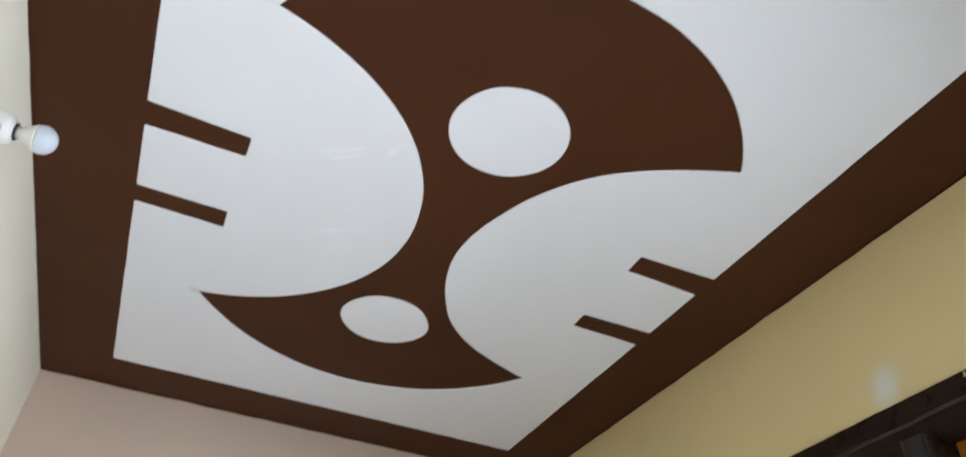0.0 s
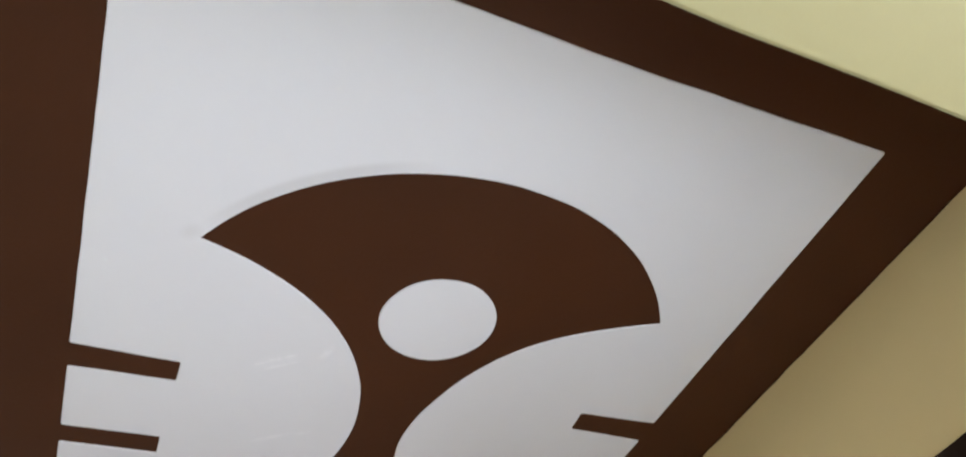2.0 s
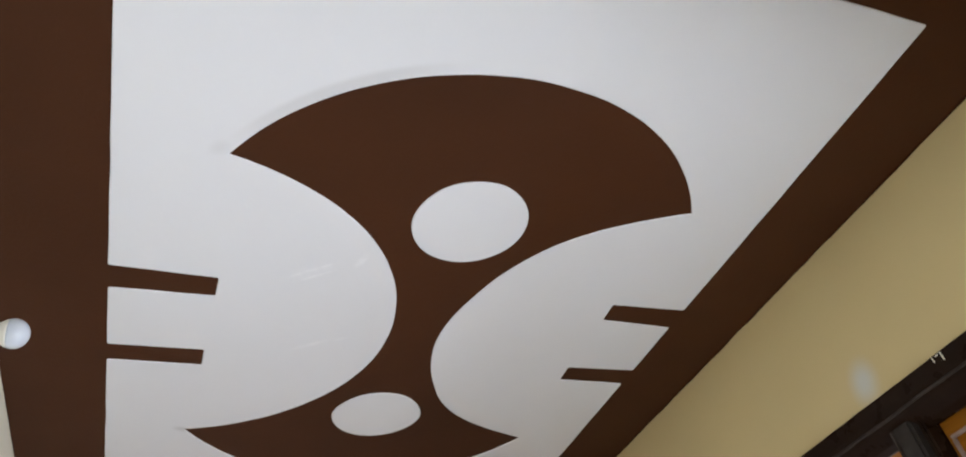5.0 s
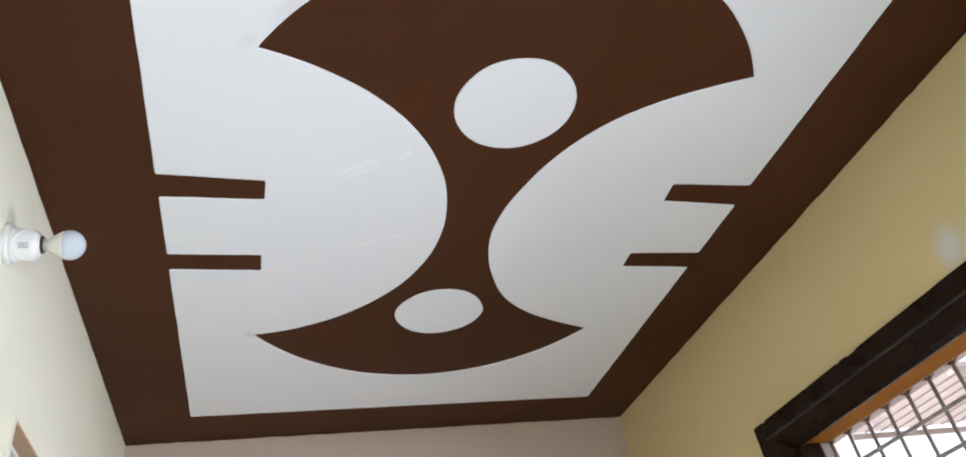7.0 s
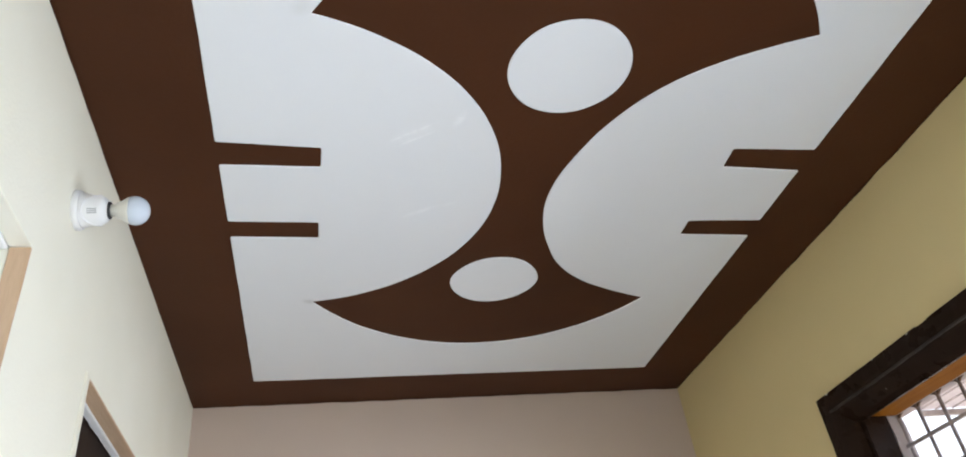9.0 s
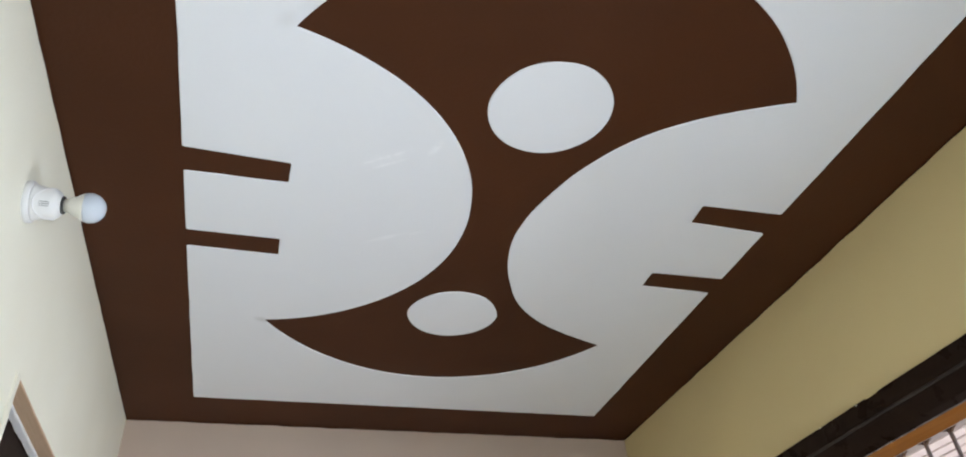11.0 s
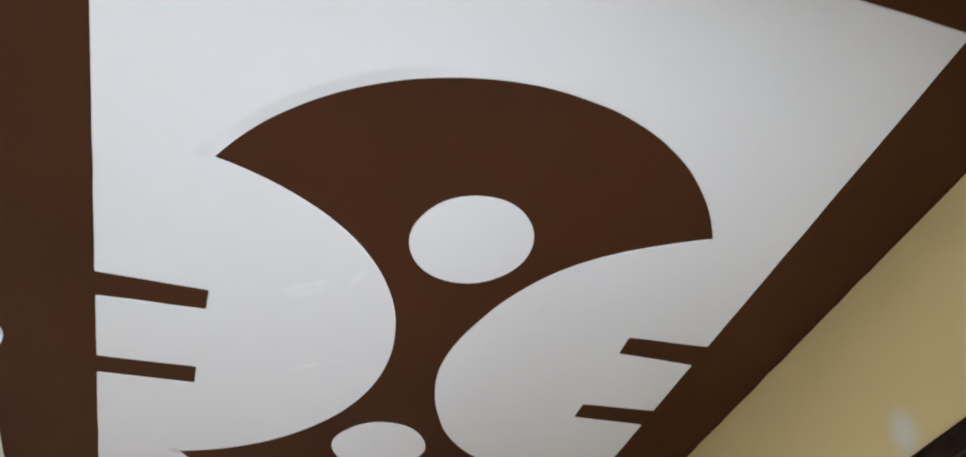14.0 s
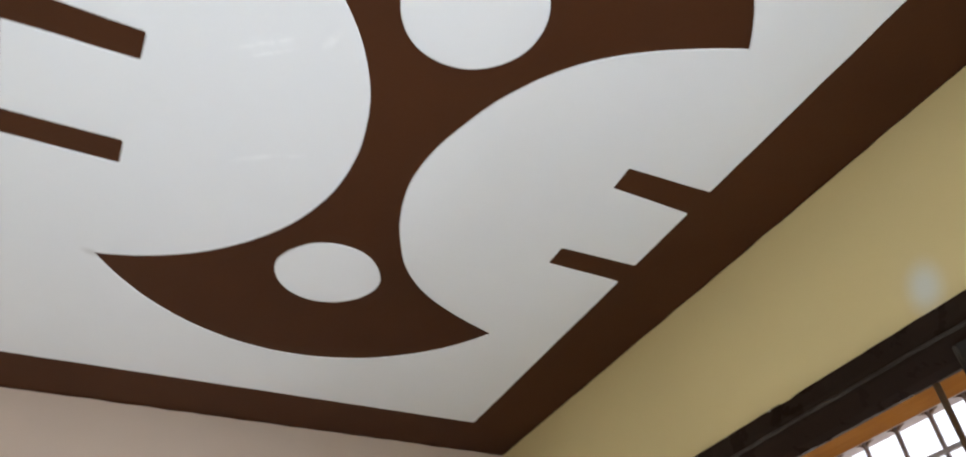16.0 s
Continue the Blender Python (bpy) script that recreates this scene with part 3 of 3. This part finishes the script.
def head_profile(z_out, z_ridge, z_in):
    return [(XF0, z_out), (XF0, z_ridge + 0.012), (XF0 + 0.002, z_ridge + 0.005), (XF0 + 0.007, z_ridge - 0.001), (XF0 + 0.013, z_ridge - 0.004), (XF0 + 0.018, z_ridge - 0.012), (XF1 - 0.02, z_in + 0.012), (XF1, z_in), (XF1, z_out)]


head = part("window_frame", extrude_profile(head_profile(WIN_Z1, 2.152, 2.094), WIN_Y0, WIN_Y1, 90, 0.0012), M_BLACK, win, "chipped black-brown gloss head")


def jamb(y_out, y_ridge, y_in):
    bm = extrude_profile([(x, z) for x, z in ((XF0, 0.0), (XF0, 0.038), (XF0 + 0.004, 0.044), (XF0 + 0.014, 0.052), (XF1 - 0.02, 0.078), (XF1, 0.088), (XF1, 0.0))], 0, WIN_Z1 - WIN_Z0 - 0.002, 40, 0.0016)
    sgn = 1 if y_in > y_out else -1
    for v in bm.verts:
        x, y, z = v.co
        v.co = (x, y_out + sgn * z, WIN_Z0 + y)
    bmesh.ops.recalc_face_normals(bm, faces=bm.faces)
    return bm


part("window_frame", jamb(WIN_Y1, 0, WIN_Y1 - 0.09), M_BLACK, win, "chipped black-brown gloss jamb")
part("window_frame", jamb(WIN_Y0, 0, WIN_Y0 + 0.09), M_BLACK, win, "chipped black-brown gloss jamb")
# beading added along the ridge to carry its painted highlight
part("beading", extrude_profile([(XF0 + 0.006 + 0.0046 * math.cos(a), 2.149 + 0.0046 * math.sin(a)) for a in (2 * math.pi * i / 8 for i in range(8))], WIN_Y0 + 0.05, WIN_Y1 - 0.048, 90, 0.0024), M_BEADING, head, "dusty worn beading with a highlight in its colour", True)
part("window_frame", box(XF1 - 0.003, XF1 + 0.098, WIN_Y1 - 0.103, WIN_Y1 - 0.001, WIN_Z0 + 0.042, 2.111, 0.004, 0.001, 20), M_BLACK, win, "dark inner jamb")
# same painted highlight for the streak on the mullion's edge
part("beading", box(XR + 0.001, XR + 0.012, 1.206, 1.217, WIN_Z0 + 0.045, 2.12, 0.003, 0.001, 30), M_BEADING, win, "dusty worn beading with a highlight in its colour")
part("mullion", box(XF1 - 0.03, XF1 + 0.05, 1.130, 1.149, WIN_Z0, 2.12, 0.006, 0.001, 20), M_BLACK, win, "dark rebate beside the mullion")
part("mullion", box(XR + 0.006, XF1 + 0.03, 1.150, 1.218, WIN_Z0, 2.125, 0.008, 0.002, 30), M_DUSTY_SHEEN, win, "dusty black-brown mullion, grey highlights mottled into its colour")
part("window_sill", box(XF0 - 0.03, XR + WALL, WIN_Y0, WIN_Y1, WIN_Z0 - 0.001, WIN_Z0 + 0.04, 0.006), M_BLACK, win)
# teak lining over the opening, lit from outside
part("window_frame", box(XF1 - 0.003, XF1 + 0.0235, WIN_Y0 + 0.004, WIN_Y1 - 0.104, 2.0985, 2.135, 0.003, 0.001, 40), M_BLACK, win, "dark inner edge of the head")
part("lining", box(XF1 + 0.024, XR + 0.198, WIN_Y0 + 0.002, WIN_Y1 - 0.104, 2.105, 2.135, 0.002, 0.0008, 30), M_ORANGE, win, "orange-brown varnished teak lining")
part("shutter", box(XF1 + 0.03, XR + 0.10, 0.22, 1.129, WIN_Z0 + 0.042, 2.104, 0.004), M_ORANGE, win, "closed orange-brown teak shutter")
part("shutter_edge", box(XF1 + 0.020, XF1 + 0.031, 1.106, 1.116, 0.95, 2.050, 0.002, 0.001, 20), M_WORN, win, "pinkish worn panel edge")
part("shutter_edge", box(XF1 + 0.020, XF1 + 0.031, 0.24, 1.116, 2.0505, 2.060, 0.002, 0.001, 20), M_WORN, win, "pinkish worn panel edge")
part("reveal", box(XF1 + 0.099, XR + WALL, WIN_Y1 - 0.094, WIN_Y1 - 0.001, WIN_Z0 + 0.05, 2.110, 0.006, 0.003, 30), M_RENDER, win, "rough pinkish cement reveal")
part("reveal", box(XR + 0.20, XR + WALL + 0.001, WIN_Y0 + 0.002, WIN_Y1 - 0.002, 2.112, WIN_Z1 - 0.001, 0.006, 0.003, 60), M_RENDER, win, "rough pinkish cement lintel")
rod = lathe([(0, 0), (0, 0.0078), (1.15, 0.0078), (1.15, 0)], 12)
part("bolt_rod", moved(rod, Matrix.Translation((XF1 + 0.02, 1.33, 0.955)) @ Matrix.Rotation(radians(-90), 4, "Y")), M_RUST, win, "dark rusty vertical iron rod", True)

XG = 2.247
grille = empty("window_grille", (XG, 1.6, WIN_Z0), "grey painted iron bar grille in the window", "grille")
for k in range(10):
    y = 2.170 - 0.1025 * k
    if y < 1.20:
        break
    bm = lathe([(0, 0), (0, 0.0063), (2.107 - 0.89, 0.0063), (2.107 - 0.89, 0)], 10)
    bar = part("bar", moved(bm, Matrix.Translation((XG, y, 0.89)) @ Matrix.Rotation(radians(-90), 4, "Y")), M_IRON, grille, smooth=True)
    # weld fillets under the head
    bm = bmesh.new()
    for s in (-1, 1):
        pts = [(0, 0), (0.028 * s, 0)] + [(0.028 * s * (1 - math.sin(a)), -0.026 * (1 - math.cos(a))) for a in (math.pi / 2 * i / 5 for i in range(1, 6))]
        a = [bm.verts.new((XG - 0.004, y + p, 2.107 + q)) for p, q in pts]
        b = [bm.verts.new((XG + 0.004, y + p, 2.107 + q)) for p, q in pts]
        bm.faces.new(a), bm.faces.new(b[::-1])
        for i in range(len(pts)):
            j = (i + 1) % len(pts)
            bm.faces.new((a[i], a[j], b[j], b[i]))
    bmesh.ops.recalc_face_normals(bm, faces=bm.faces)
    part("weld", bm, M_RUST, bar)
for k in range(11):
    z = 1.998 - 0.108 * k
    part("crossbar", box(XG - 0.017, XG - 0.008, 1.188, 2.185, z - 0.0055, z + 0.0055, 0.0015), M_IRON, grille)

# ---- outside ----
bm = bmesh.new()
add_box(bm, XR + WALL, XR + WALL + 0.11, -0.1, 2.5, 2.150, 2.22)
thing("sunshade", bm, M_RENDER, "cement sunshade slab over the window", "sunshade", "structure")
roof = empty("neighbour_roof", (4.8, 3.3, -0.13), "pale translucent sheet roof on thin steel battens", "roof")
bm = bmesh.new()
X0, X1, Y0, Y1, N = 3.72, 6.4, 2.80, 3.75, 12
rows = []
for i in range(N + 1):
    x = X0 + (X1 - X0) * i / N
    z = 2.70 + 0.03 * (x - X0)
    rows.append([bm.verts.new((x, Y0, z)), bm.verts.new((x, Y1, z)), bm.verts.new((x, Y0, z + 0.004)), bm.verts.new((x, Y1, z + 0.004))])
for a, b in zip(rows, rows[1:]):
    bm.faces.new((a[0], b[0], b[1], a[1])), bm.faces.new((a[2], a[3], b[3], b[2]))
    bm.faces.new((a[1], b[1], b[3], a[3])), bm.faces.new((a[0], a[2], b[2], b[0]))
bmesh.ops.recalc_face_normals(bm, faces=bm.faces)
part("sheet", bm, M_SHEET, roof, smooth=False)
for k in range(22):
    x = X0 + 0.04 + 0.12 * k
    z = 2.698 + 0.03 * (x - X0)
    part("batten", box(x - 0.0035, x + 0.0035, Y0 + 0.01, Y1 - 0.01, z - 0.008, z, 0.001), M_BATTEN, roof)
part("purlin", box(3.74, 6.38, 3.70, 3.722, 2.650, 2.682, 0.004), M_IRON, roof, "dark steel purlin")
part("purlin", box(3.74, 6.38, 2.83, 2.87, 2.655, 2.690, 0.004), M_IRON, roof, "dark steel purlin")
for x, y in ((6.3, 3.67), (6.3, 2.88)):
    part("post", box(x - 0.03, x + 0.03, y - 0.03, y + 0.03, -0.13, 2.66, 0.004), M_IRON, roof)

bm = bmesh.new()
add_box(bm, -60, 80, -70, 70, -0.5, -0.13)
thing("ground", bm, M_EARTH, "dusty bare ground outside", "ground", "structure")

# chips of plaster and drips on the window head
for y, z, w, h in ((2.196, 2.206, 0.012, 0.006), (1.744, 2.207, 0.008, 0.007), (0.978, 2.199, 0.006, 0.022), (0.949, 2.195, 0.006, 0.034), (0.962, 2.204, 0.016, 0.006), (1.92, 2.207, 0.006, 0.005)):
    part("paint_chip", box(XF0 - 0.0015, XF0 + 0.004, y - w * 0.35, y + w * 0.35, z - h * 0.35, z + h * 0.35, 0.0005, 0.002, 4), M_BEAD, head, "cream plaster splash")
part("plaster_lap", box(XF0 - 0.001, XF0 + 0.005, 1.645, 1.700, 2.2050, 2.2092, 0.001, 0.002, 12), M_YELLOW, head, "ragged yellow plaster lapping over the frame")


# the side walls run slightly out of square
for ob in (bpy.data.objects["wall_right"], *win.children_recursive, *grille.children_recursive):
    for v in ob.data.vertices:
        v.co.x -= 0.0078 * (v.co.y - 0.7)
for ob in (bpy.data.objects["wall_left"], door_bead, *doors[0].children_recursive, *doors[1].children_recursive):
    for v in ob.data.vertices:
        v.co.x += 0.0065 * (v.co.y - 0.7)
